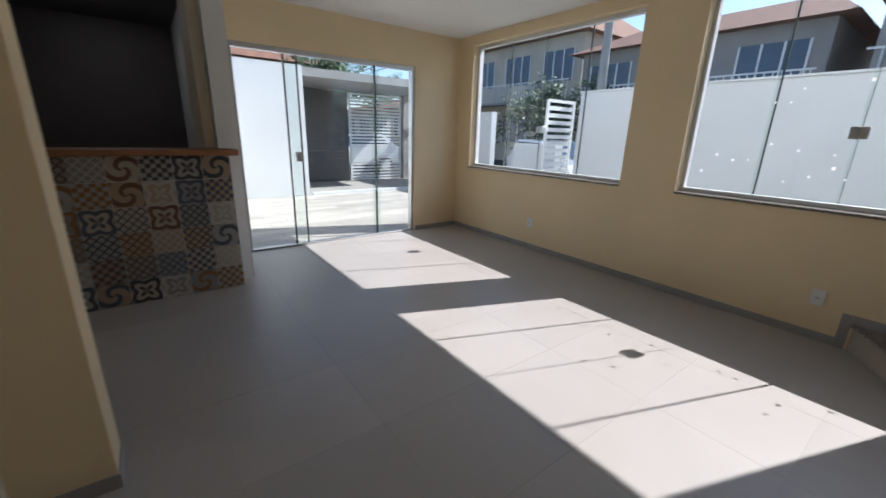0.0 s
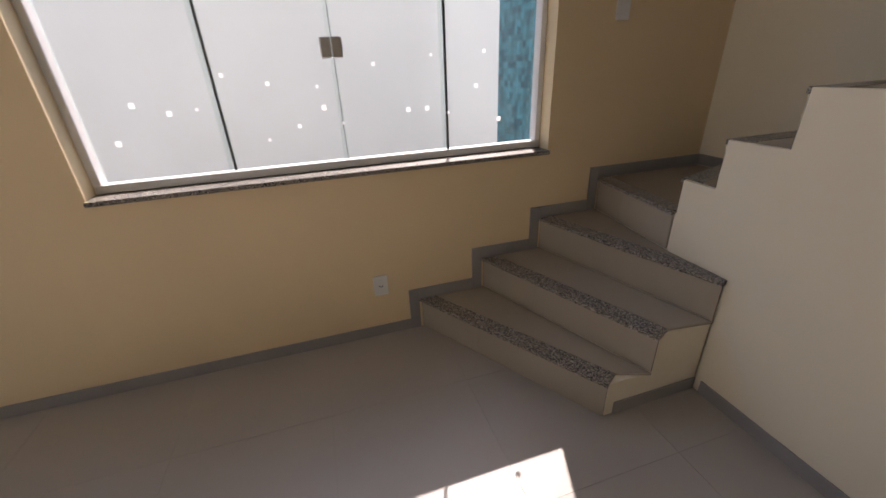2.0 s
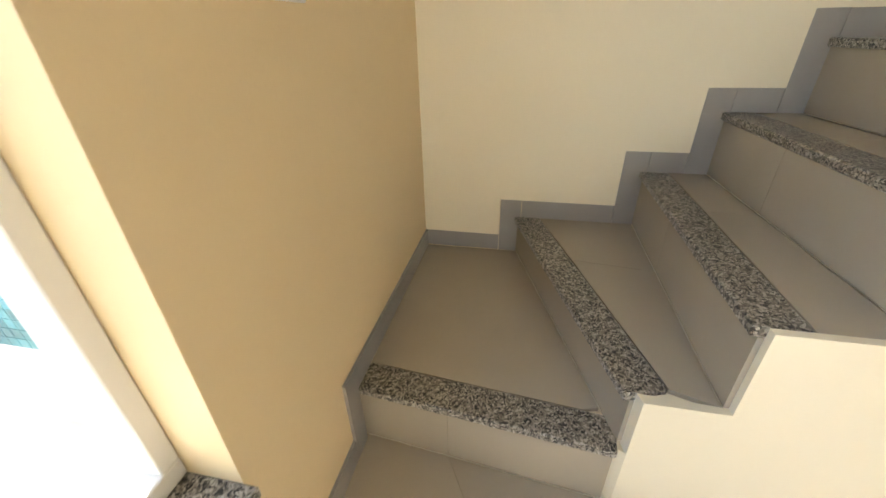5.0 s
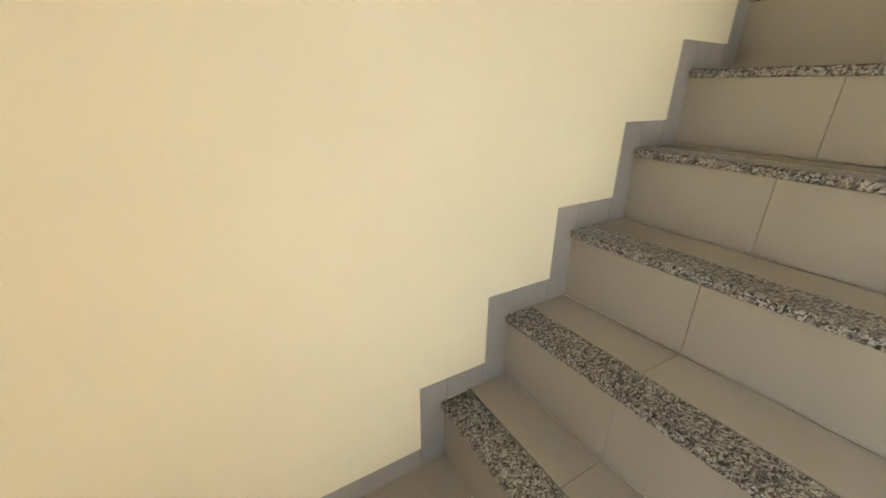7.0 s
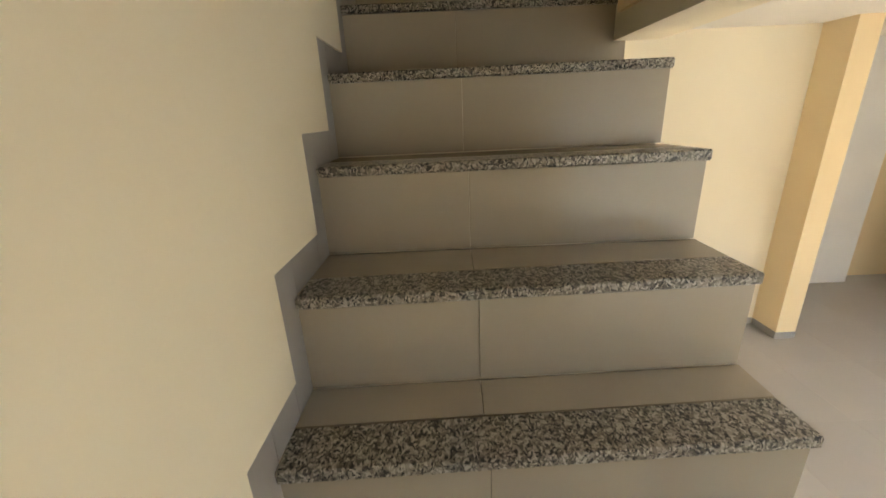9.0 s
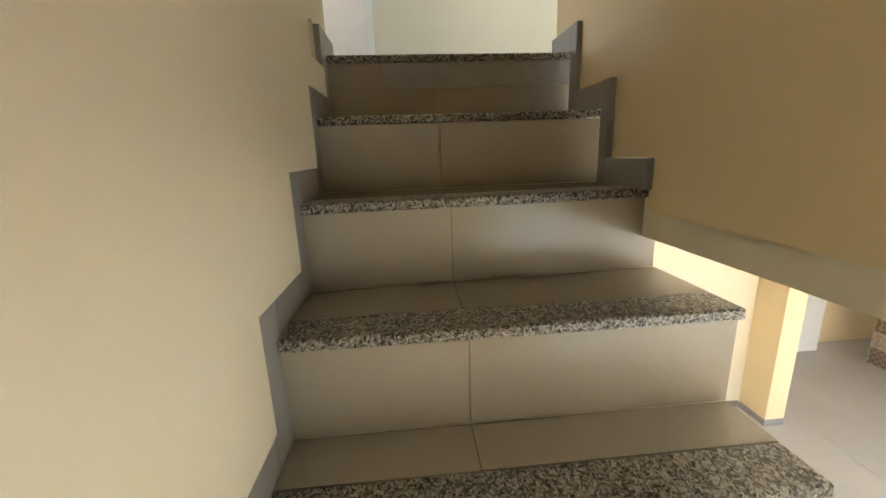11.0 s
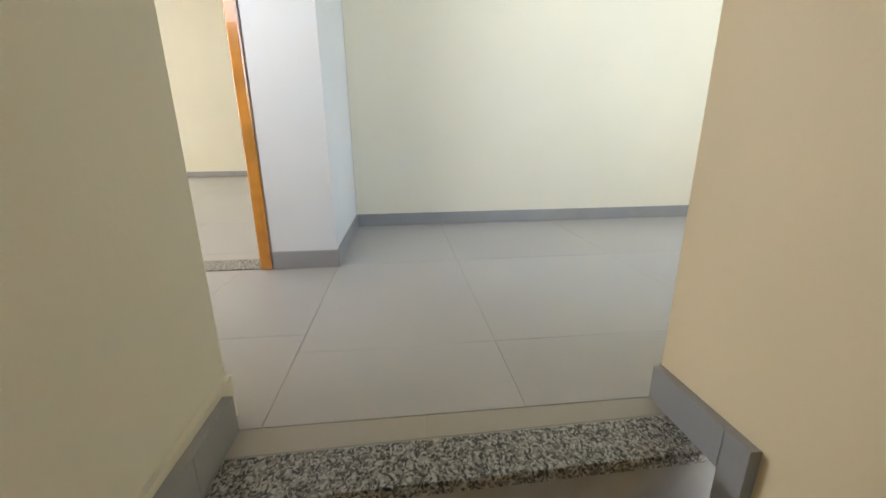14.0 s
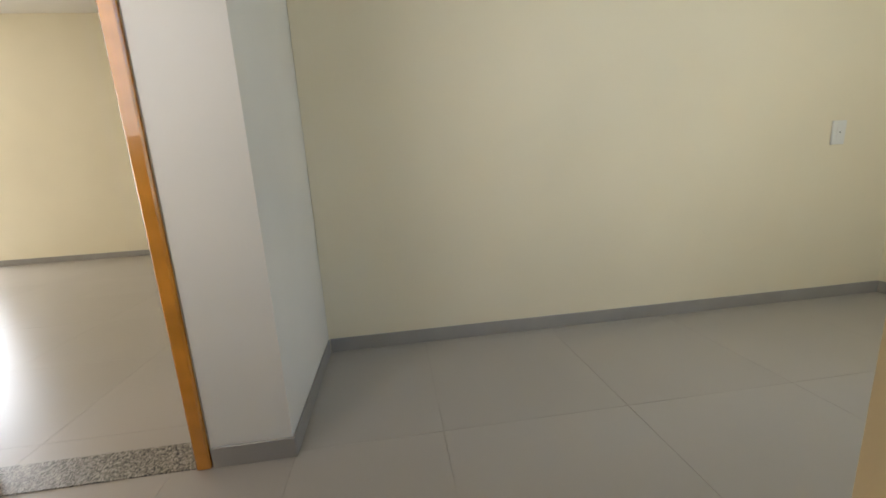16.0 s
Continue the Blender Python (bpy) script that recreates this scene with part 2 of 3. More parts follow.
def box(x0, y0, z0, x1, y1, z1, bev=0.0):
    return bx(bmesh.new(), min(x0, x1), min(y0, y1), min(z0, z1), max(x0, x1), max(y0, y1), max(z0, z1), bev)


def prism(pts, z0, z1, axis="z", bev=0.0):
    """A polygon pushed along an axis; for 'y' the points are (x, z)."""
    bm = bmesh.new()
    if axis == "z":
        lo, hi = [bm.verts.new((a, b, z0)) for a, b in pts], [bm.verts.new((a, b, z1)) for a, b in pts]
    else:
        lo, hi = [bm.verts.new((a, z0, b)) for a, b in pts], [bm.verts.new((a, z1, b)) for a, b in pts]
    n = len(pts)
    bm.faces.new(lo)
    bm.faces.new(hi)
    for i in range(n):
        bm.faces.new((lo[i], lo[(i + 1) % n], hi[(i + 1) % n], hi[i]))
    bmesh.ops.recalc_face_normals(bm, faces=bm.faces)
    if bev:
        bmesh.ops.bevel(bm, geom=list(bm.edges), offset=bev, segments=1, affect="EDGES")
    return bm


def cyl(p, q, r, r2=None, seg=10):
    bm = bmesh.new()
    p, q = Vector(p), Vector(q)
    d = q - p
    bmesh.ops.create_cone(bm, cap_ends=True, segments=seg, radius1=r, radius2=r if r2 is None else r2, depth=d.length,
                          matrix=Matrix.Translation((p + q) / 2) @ d.to_track_quat("Z", "Y").to_matrix().to_4x4())
    return bm


def part(name, bm, material, parent=None, label=""):
    me = bpy.data.meshes.new(name)
    bm.to_mesh(me)
    bm.free()
    me.materials.append(material)
    ob = new(name, me)
    if parent:
        ob.parent = parent
    if label:
        ob["label"] = label
    return ob


def structure(name, bm, material, label, category="wall"):
    return tagged(part(name, bm, material), label, category, kind="structure")


def thing(name, label, category, group="", kind=""):
    return tagged(new(name), label, category, group, kind)


# ---- plan ----
R, SK = 0.185, 0.065           # riser, skirting height


def level(k):
    """Height of step k; the fifth riser, on the landing, is a low one."""
    return k * R - (0.045 if k > 4 else 0.0)


HALL = level(15)               # upper floor level
CEIL1, BEAM = 2.62, 2.25       # living room ceiling, underside of the beam beside the stairs
CEIL2 = HALL + 2.6
GY = 6.22                      # glass door wall
WT = 0.16                      # outer wall thickness
HX0, HX1, HY0, HY1 = -4.13, -2.62, -1.35, 3.0   # upper hall
DX0, DX1, DY0, DY1 = -3.58, -3.455, -0.905, -0.2  # bedroom doorway
BX, BY = -7.3, -6.2           # bedroom
BW0, BW1 = -5.8, -4.34         # its tall window
W1, W2 = (3.61, 5.92), (1.05, 3.09)
SILL, WTOP = 0.93, 2.5
SY = 0.765                     # stair width
NX = [-0.333, -0.715, -0.896, -1.086, -1.279, -1.443, -1.646, -1.822, -2.04, -2.266, -2.475]  # nosings 5 to 15 at the back wall
SX = [-0.573, -0.715, -0.925, -1.14, -1.306, -1.466, -1.646, -1.823, -2.07, -2.28, -2.49]
LEDGE = 2.685                  # narrow ledge along the back wall
PLASTER = 2.31                 # lower edge of the plaster above the open side

# ---- setting: walls ----
def wall_with_holes(name, label, axis, a0, a1, z0, z1, t0, t1, holes, material):
    """A wall along x or y with rectangular holes (a, b, low, high)."""
    bm = bmesh.new()
    cuts = sorted({a0, a1, *[h[0] for h in holes], *[h[1] for h in holes]})
    for c0, c1 in zip(cuts, cuts[1:]):
        mid = (c0 + c1) / 2
        spans, z = [], z0
        for h in sorted([h for h in holes if h[0] < mid < h[1]], key=lambda h: h[2]):
            spans.append((z, h[2]))
            z = h[3]
        spans.append((z, z1))
        for s0, s1 in spans:
            if s1 - s0 > 1e-4:
                if axis == "y":
                    bx(bm, t0, c0, s0, t1, c1, s1)
                else:
                    bx(bm, c0, t0, s0, c1, t1, s1)
    bmesh.ops.remove_doubles(bm, verts=bm.verts, dist=1e-5)
    return structure(name, bm, material, label)


wall_with_holes("wall_east", "cream painted wall with two wide glazed window openings", "y", -WT, GY + WT, -0.05, CEIL2 + 0.1, 0, WT,
                [(*W1, SILL - 0.021, WTOP), (*W2, SILL - 0.021, WTOP)], CREAM)
wall_with_holes("wall_east_outer", "white rendered outer face of the house wall", "y", -WT + 0.001, GY + WT, -0.05, CEIL2 + 0.1, WT + 0.001, WT + 0.016, [(*W1, SILL - 0.021, WTOP), (*W2, SILL - 0.021, WTOP)], WHITE)
GD0, GD1, GDT = -2.93, -0.74, 2.19
wall_with_holes("wall_north", "cream painted wall around the glass sliding door", "x", -3.06, 0, -0.05, CEIL1, GY, GY + WT, [(GD0, GD1, -0.05, GDT)], CREAM)

# back wall: rough layer and a plaster layer that stops at the stepped skirting
structure("wall_south", box(-2.66, -WT, -0.05, 0, -0.02, LEDGE), CREAM, "cream painted wall along the staircase")
prof = [(0, 4 * R + SK)]
for k in range(5, 16):
    x = NX[k - 5] + 0.055
    prof += [(x, level(k - 1) + SK), (x, level(k) + SK)]
prof[-1] = (prof[-1][0], LEDGE)
prof += [(0, LEDGE)]
structure("wall_south_plaster", prism(prof, -0.02, 0, "y"), PALE, "pale cream plaster with a stepped lower edge above the stair skirting")
bm = box(-2.66, -0.03, LEDGE + 0.002, NX[10] + 0.055, -0.0205, HALL + SK + 0.012)
structure("wall_south_ledge", bm, PALE, "pale cream plaster ledge at the top step")
structure("wall_south_upper", box(-2.66, -WT, LEDGE, 0, -0.03, CEIL2), PALE, "pale cream upper stair wall set back above a narrow ledge")

# wall between stairs and upper floor
structure("beam", box(-2.09, SY - 0.03, BEAM, 0, SY + 0.11, CEIL1 + 0.2), PALE, "cream painted beam beside the staircase")
prof = [(0, PLASTER), (0, CEIL2), (HX1, CEIL2), (HX1, HALL + SK)]
for k in (15, 14):
    x = NX[k - 5] + 0.055
    prof += [(x, level(k) + SK), (x, level(k - 1) + SK)]
prof += [(NX[8] + 0.004, level(13) + SK), (NX[8] + 0.004, PLASTER)]
structure("wall_stair_upper", prism(prof, SY - 0.045, SY - 0.032, "y"), CREAM, "cream painted upper wall with a stepped lower edge above the skirting")
structure("wall_stair_upper_core", box(HX1, SY - 0.03, CEIL1 + 0.21, 0, SY + 0.14, CEIL2), CREAM, "cream painted wall core of the stairwell")

structure("wall_under_stair", box(-4.35, SY - 0.1, -0.05, -2.1, SY - 0.001, BEAM - 0.002), CREAM, "cream painted wall under the upper flight")
structure("wall_west", box(-4.5, SY, -0.05, -4.25, 3.22, CEIL1), PALE, "pale cream wall of the living room")
structure("wall_west_pier", box(-4.5, 3.22, -0.05, -3.97, 3.4, CEIL1), CREAM, "cream painted pier at the end of the wall")
structure("wall_passage", box(-5.4, 3.0, -0.05, -5.25, 6.2, CEIL1), CREAM, "cream painted passage wall")
structure("wall_passage_end", box(-5.25, 3.0, -0.05, -4.501, 3.12, CEIL1), CREAM, "cream painted passage end wall")
structure("wall_passage_pillar", box(-5.25, 4.5, -0.05, -5.08, 4.95, CEIL1), WHITE, "white pillar against the passage wall")

# floors and ceilings
structure("floor", box(-5.4, -WT, -0.12, WT, GY + WT, -0.0015), GROUT, "grey porcelain tiled floor", "floor")
structure("ceiling", box(-5.4, SY + 0.14, CEIL1, 0, GY, CEIL1 + 0.06), CEIL, "white painted ceiling", "ceiling")
structure("ceiling_passage", box(-5.4, SY, CEIL1 + 0.001, -3.0, SY + 0.14, CEIL1 + 0.06), CEIL, "white painted ceiling edge", "ceiling")
bm = box(BX - 0.15, BY - 0.15, HALL - 0.09, HX1 + 0.13, HY1 + 0.1, HALL - 0.0015)
structure("floor_upper", bm, GROUT, "grey porcelain tiled upper hall floor", "floor")
structure("ceiling_upper", box(BX - 0.15, BY - 0.15, CEIL2, WT, HY1 + 0.1, CEIL2 + 0.1), CEIL, "white painted upper ceiling", "ceiling")

# upper hall
structure("wall_hall_west", box(HX0 - 0.12, 0.032, HALL - 0.1, HX0, HY1 + 0.1, CEIL2), PALE, "pale cream hall wall")
structure("wall_hall_column", box(HX0 - 0.12, DY1 + 0.003, HALL - 0.1, DX1, 0.03, CEIL2), WHITE, "off-white column beside the bedroom door")
wall_with_holes("wall_hall_door", "pale cream wall above and beside the bedroom door", "y", HY0, DY1, HALL - 0.1, CEIL2, DX0, DX1, [(DY0, DY1 - 0.0005, HALL - 0.2, HALL + 2.14)], PALE)
structure("wall_hall_south", box(DX0, HY0 - 0.12, HALL - 0.1, HX1 + 0.12, HY0, CEIL2), PALE, "pale cream hall end wall")
wall_with_holes("wall_hall_corner", "pale cream hall side wall with a small window opening", "y", HY0, -WT, HALL - 0.1, CEIL2, HX1, HX1 + 0.12, [(-1.1, -0.4, HALL + 1.0, HALL + 2.1)], PALE)
wall_with_holes("wall_hall_east", "pale cream hall side wall with a window opening", "y", SY + 0.14, HY1 + 0.1, HALL - 0.1, CEIL2, HX1, HX1 + 0.13, [(1.25, 2.65, HALL + 0.6, HALL + 2.2)], PALE)
structure("wall_hall_north", box(HX0, HY1, HALL - 0.1, HX1, HY1 + 0.12, CEIL2), PALE, "pale cream hall end wall")
# bedroom
wall_with_holes("wall_bedroom_west", "pale cream bedroom wall with a bright balcony window", "y", BY - 0.15, 0.03, HALL - 0.1, CEIL2, BX - 0.15, BX, [(BW0, BW1, HALL + 0.12, HALL + 2.2)], PALE)
structure("wall_bedroom_north", box(BX, -0.1, HALL - 0.1, HX0 - 0.122, 0.03, CEIL2), PALE, "pale cream bedroom wall")
structure("wall_bedroom_south", box(BX, BY - 0.15, HALL - 0.1, DX0, BY, CEIL2), PALE, "pale cream bedroom wall")
structure("wall_bedroom_east", box(DX0 - 0.12, BY, HALL - 0.1, DX0, HY0 - 0.12, CEIL2), PALE, "pale cream bedroom wall")
# kitchen behind the counter
KY = 5.22
structure("wall_kitchen_side", box(-3.22, KY + 0.16, -0.05, -3.06, 8.6, CEIL1), WHITE, "white wall between kitchen and garage")
# walls and ceiling here are coloured near black to stand for shade
structure("wall_kitchen_back", box(-6.6, 8.45, -0.05, -3.22, 8.6, CEIL1), KITCHEN_SHADE, "kitchen wall darkened to look unlit")
structure("wall_kitchen_west", box(-6.75, 6.2, -0.05, -6.6, 8.6, CEIL1), KITCHEN_SHADE, "kitchen wall darkened to look unlit")
structure("wall_kitchen_south", box(-6.75, 6.2, -0.05, -5.4, 6.35, CEIL1), KITCHEN_SHADE, "kitchen wall darkened to look unlit")
structure("floor_kitchen", box(-6.75, GY + WT, -0.12, -3.06, 8.6, -0.01), FLOOR, "grey kitchen floor", "floor")
structure("ceiling_kitchen", box(-6.75, GY, CEIL1, -3.06, 8.6, CEIL1 + 0.06), KITCHEN_SHADE, "kitchen ceiling darkened to look unlit", "ceiling")

# ---- staircase ----
stairs = tagged(new("staircase"), "winding staircase with beige tiles and speckled granite nosings", "staircase", kind="structure")
lines = [((0, 1.8), (-0.887, 1.255)), ((0, 1.428), (-0.895, 1.06)), ((0, 1.078), (-0.89, SY + 0.03)), ((0, 0.716), (-0.575, SY + 0.008))]
lines += [((NX[i], 0), (SX[i], SY + 0.008)) for i in range(11)]


def shift(seg, d, toward):
    """The segment moved sideways by d to the side of the point."""
    a, b = Vector(seg[0]), Vector(seg[1])
    n = Vector((-(b - a).y, (b - a).x)).normalized()
    if n.dot(Vector(toward) - a) < 0:
        n = -n
    return tuple(a + n * d), tuple(b + n * d)


def lerp2(seg, f):
    return (seg[0][0] * (1 - f) + seg[1][0] * f, seg[0][1] * (1 - f) + seg[1][1] * f)


for k in range(1, 16):
    z, below = level(k), level(k - 1)
    seg = lines[k - 1]
    if k == 15:
        back = ((HX1, 0), (HX1, SY + 0.008))
    else:
        back = lines[k]
    if k == 3:
        poly = [seg[0], seg[1], back[1], back[0]]
    elif k == 4:
        poly = [seg[0], seg[1], back[1], back[0], (0, 0)]
    else:
        poly = [seg[0], seg[1], back[1], back[0]]
    centre = (sum(p[0] for p in poly) / len(poly), sum(p[1] for p in poly) / len(poly))
    front = shift(seg, 0.022, centre)
    bc = shift(back, -0.022, centre) if k < 15 else back
    core = [front[0], front[1], bc[1], bc[0], *poly[4:]]
    # keep the core a little inside the tread's end
    core = [(x, min(y, SY)) if k >= 3 else (max(x, -0.875), y) for x, y in core]
    core = [(max(x, -0.875), y) if k == 3 else (x, y) for x, y in core]
    part("step_core", prism(core, 0 if k < 13 else below - 0.03, z - 0.012), PALE, stairs, "pale cream painted step side")
    fe = 0.97 if 5 <= k <= 7 else 1.0
    if fe < 1:
        cap = [lerp2(front, fe), front[1], bc[1], lerp2(bc, fe)]
        part("step_cap", prism([(x, min(y, SY)) for x, y in cap], z - 0.012, z), PALE, stairs, "pale cream painted stringer top")
    # riser tiles
    rf, rb = shift(seg, 0.012, centre), shift(seg, 0.0215, centre)
    for f0, f1 in ((-0.02, 0.385), (0.3865, 0.996 if fe == 1 else fe)):
        part("riser_tile", prism([lerp2(rf, f0), lerp2(rf, f1), lerp2(rb, f1), lerp2(rb, f0)], below + 0.001, z - 0.021), STEP, stairs)
    # nosing and tread tiles
    n1 = shift(seg, 0.085, centre)
    part("nosing", prism([lerp2(seg, -0.004), lerp2(seg, fe), lerp2(n1, fe), lerp2(n1, -0.004)], z - 0.021, z, bev=0.003), GRANITE, stairs, "speckled granite nosing")
    t0 = shift(seg, 0.0865, centre)
    bk = shift(back, -0.012, centre) if k < 15 else back
    if k == 4:
        tp = [t0[0], lerp2(t0, 0.88), lerp2(bk, 0.87), bk[0], (0, 0)]
        part("tread_tile", prism(tp, z - 0.012, z - 0.001), STEP, stairs)
    else:
        for f0, f1 in ((-0.02, 0.385), (0.3865, fe - (0.002 if fe < 1 else 0))):
            part("tread_tile", prism([lerp2(t0, f0), lerp2(t0, f1), lerp2(bk, f1), lerp2(bk, f0)], z - 0.012, z - 0.001), STEP, stairs)
    # skirting at the wall
    if k >= 5:
        x, xn = NX[k - 5], (NX[k - 4] if k < 15 else HX1)
        part("skirting_tile", box(x - 0.02, -0.02, below - 0.001, x + 0.053, -0.004, z + SK), SKIRT, stairs)
        part("skirting_tile", box(xn + (0.0545 if k < 15 else 0), -0.02, z - 0.001, x - 0.0215, -0.004, z + SK - 0.001), SKIRT, stairs)
        if k >= 13:
            if k > 13:
                part("skirting_tile", box(x + 0.012, SY - 0.06, below - 0.001, x + 0.053, SY - 0.033, z + SK), SKIRT, stairs)
            part("skirting_tile", box(xn + (0.0545 if k < 15 else 0), SY - 0.06, z - 0.001, x + (0.0105 if k > 13 else 0.0), SY - 0.033, z + SK - 0.001), SKIRT, stairs)
    if k <= 4:
        y, yn = lines[k - 1][0][1], (lines[k][0][1] if k < 4 else 0)
        part("skirting_tile", box(-0.008, y, below, -0.0005, y + 0.055, z + SK), SKIRT, stairs)
        part("skirting_tile", box(-0.008, yn + (0.0565 if k < 4 else 0.001), z, -0.0005, y - 0.0015, z + SK), SKIRT, stairs)
part("skirting_tile", box(NX[0] + 0.055, -0.02, 4 * R, 0, -0.004, 4 * R + SK - 0.001), SKIRT, stairs)

# ---- skirting boards ----
def skirting(x0, y0, x1, y1, z=0.0):
    ob = structure("baseboard", box(x0, y0, z, x1, y1, z + SK, 0.002), SKIRT, "grey porcelain skirting tile", "skirting")
    return ob


skirting(-0.008, 1.847, 0, GY)
skirting(GD1 + 0.02, GY - 0.008, -0.009, GY)
skirting(-4.35, SY, -0.905, SY + 0.008)
skirting(-0.883, SY + 0.009, -0.875, 1.2)
skirting(-4.25, SY + 0.009, -4.242, 3.211)
skirting(-4.242, 3.212, -3.97, 3.22)
skirting(-3.97, 3.212, -3.962, 3.4)
skirting(-5.25, 3.12, -5.242, 4.5)
skirting(HX0, 0.039, HX0 + 0.008, HY1, HALL)
skirting(HX0 + 0.009, 0.031, DX1, 0.038, HALL)
skirting(DX1 + 0.001, DY1 + 0.004, DX1 + 0.009, 0.038, HALL)
skirting(DX1 + 0.001, HY0, DX1 + 0.009, DY0 - 0.001, HALL)
skirting(BX, BY, BX + 0.008, -0.101, HALL)
skirting(BX + 0.009, -0.108, HX0 - 0.13, -0.1005, HALL)
skirting(HX1 - 0.008, HY0, HX1, -0.1, HALL)
skirting(HX1 - 0.008, SY - 0.045, HX1, HY1, HALL)
skirting(HX0 + 0.009, HY1 - 0.008, HX1 - 0.009, HY1, HALL)


# ---- windows ----
def window(name, y0, y1, label, stickers):
    w = tagged(new(name), label, "window", kind="structure")
    part("window_sill", box(-0.025, y0, SILL - 0.02, WT + 0.03, y1, SILL, 0.003), GRANITE, w, "dark speckled granite sill")
    gx = 0.118
    for z0, z1 in ((SILL + 0.001, SILL + 0.035), (WTOP - 0.04, WTOP - 0.001)):
        part("track", box(gx - 0.03, y0 + 0.001, z0, gx + 0.03, y1 - 0.001, z1, 0.002), ALU, w)
    for a, b in ((y0 + 0.001, y0 + 0.03), (y1 - 0.03, y1 - 0.001)):
        part("side_frame", box(gx - 0.03, a, SILL + 0.036, gx + 0.03, b, WTOP - 0.041, 0.002), ALU, w)
    n = 4
    step = (y1 - y0 - 0.05) / n
    for i in range(n):
        a = y0 + 0.025 + i * step
        gxi = gx + (0.008 if i in (0, 3) else -0.008)
        pane = part("pane", box(gxi - 0.004, a - 0.012, SILL + 0.03, gxi + 0.004, a + step + 0.012, WTOP - 0.035), GLASS, w)
        pane.visible_shadow = False
        part("edge_seal", box(gxi - 0.006, a - 0.014 if i != 2 else a - 0.006, SILL + 0.036, gxi + 0.006, a - 0.004, WTOP - 0.041), DARKLINE if i else ALU, w, "dark glass edge seal" if i else "")
    ym, zm = (y0 + y1) / 2, 1.44
    for s in (-1, 1):
        lock = part("lock", box(gx - 0.03, ym + s * 0.002, zm - 0.04, gx + 0.03, ym + s * 0.045, zm + 0.04, 0.004), STEEL, w, "satin metal glass lock plate")
    part("lock_knob", cyl((gx - 0.031, ym + 0.02, zm), (gx - 0.045, ym + 0.02, zm), 0.012), STEEL, lock)
    rnd = random.Random(stickers)
    for i in range(stickers):
        a = y0 + 0.1 + rnd.random() * (y1 - y0 - 0.2)
        zz = SILL + 0.08 + rnd.random() * 0.75
        s = rnd.choice((0.012, 0.016, 0.02))
        part("sticker", box(gx - 0.016, a, zz, gx - 0.0145, a + s, zz + s * 1.1), PAPER, w, "small white paper sticker")
    return w


window("window_1", *W1, "wide four-pane sliding glass window in white aluminium tracks", 5)
window("window_2", *W2, "wide four-pane glass window dotted with white stickers", 24)

# sliding glass door
gd = tagged(new("door_1"), "four-panel frameless glass sliding door in a grey frame", "glass door", kind="structure")
gy = GY + 0.06
part("head_track", box(GD0 + 0.001, gy - 0.04, GDT - 0.05, GD1 - 0.001, gy + 0.04, GDT - 0.001, 0.002), STEEL, gd)
part("floor_track", box(GD0 + 0.001, gy - 0.045, -0.011, GD1 - 0.001, gy + 0.045, 0.018, 0.002), STEEL, gd)
for a, b in ((GD0 + 0.001, GD0 + 0.035), (GD1 - 0.035, GD1 - 0.001)):
    part("side_frame", box(a, gy - 0.04, 0.019, b, gy + 0.04, GDT - 0.051, 0.002), STEEL, gd)
edges = [GD0 + 0.03, -2.32, -1.30, GD1 - 0.03]
for i in range(3):
    off = (0.012, -0.012, 0.012)[i]
    p = part("pane", box(edges[i] - 0.05, gy + off - 0.004, 0.015, edges[i + 1] + 0.05, gy + off + 0.004, GDT - 0.045), GLASS, gd)
    p.visible_shadow = False
for xx in (-2.39, -2.25, -1.30):
    part("edge_seal", box(xx - 0.006, gy - 0.02, 0.019, xx + 0.006, gy + 0.02, GDT - 0.051), DARKLINE, gd)
lk = part("lock", box(-2.33, gy - 0.035, 1.0, -2.26, gy + 0.035, 1.11, 0.004), STEEL, gd)
part("lock_knob", cyl((-2.295, gy - 0.036, 1.055), (-2.295, gy - 0.05, 1.055), 0.012), STEEL, lk)

# bedroom doorway
dr = tagged(new("door_2"), "glossy amber varnished wooden door frame with granite threshold", "door frame", kind="structure")
part("jamb", box(DX0 - 0.005, DY1 - 0.04, HALL, DX1 + 0.012, DY1 - 0.001, HALL + 2.13, 0.004), WOOD, dr)
part("jamb", box(DX0 - 0.005, DY0 + 0.001, HALL, DX1 + 0.012, DY0 + 0.04, HALL + 2.13, 0.004), WOOD, dr)
part("head_jamb", box(DX0 - 0.005, DY0 + 0.041, HALL + 2.09, DX1 + 0.012, DY1 - 0.041, HALL + 2.13, 0.004), WOOD, dr)
part("threshold", box(DX0, DY0 + 0.041, HALL - 0.011, DX1, DY1 - 0.041, HALL + 0.003), GRANITE, dr, "grey granite threshold")

# ---- counter ----
ctr = thing("bar_counter", "bar counter clad in patchwork patterned tiles with brown wooden top", "counter")
CX0, CX1 = -4.78, -3.17
part("body", box(CX0, KY + 0.012, 0, CX1 - 0.002, KY + 0.155, 1.14), WHITE, ctr)
part("end_panel", box(CX1 - 0.001, KY + 0.012, 0, CX1 + 0.012, GY - 0.001, 1.14), WHITE, ctr)
part("countertop", box(CX0 - 0.05, KY - 0.1, 1.141, CX1 + 0.06, KY + 0.3, 1.185, 0.006), TOPWOOD, ctr, "brown wooden bar top")
tile_me = bpy.data.meshes.new("patterned_tile")
b_ = box(-0.0985, 0, -0.0935, 0.0985, 0.01, 0.0935, 0.0015)
b_.to_mesh(tile_me)
b_.free()
tile_me.materials.append(PATTERN)
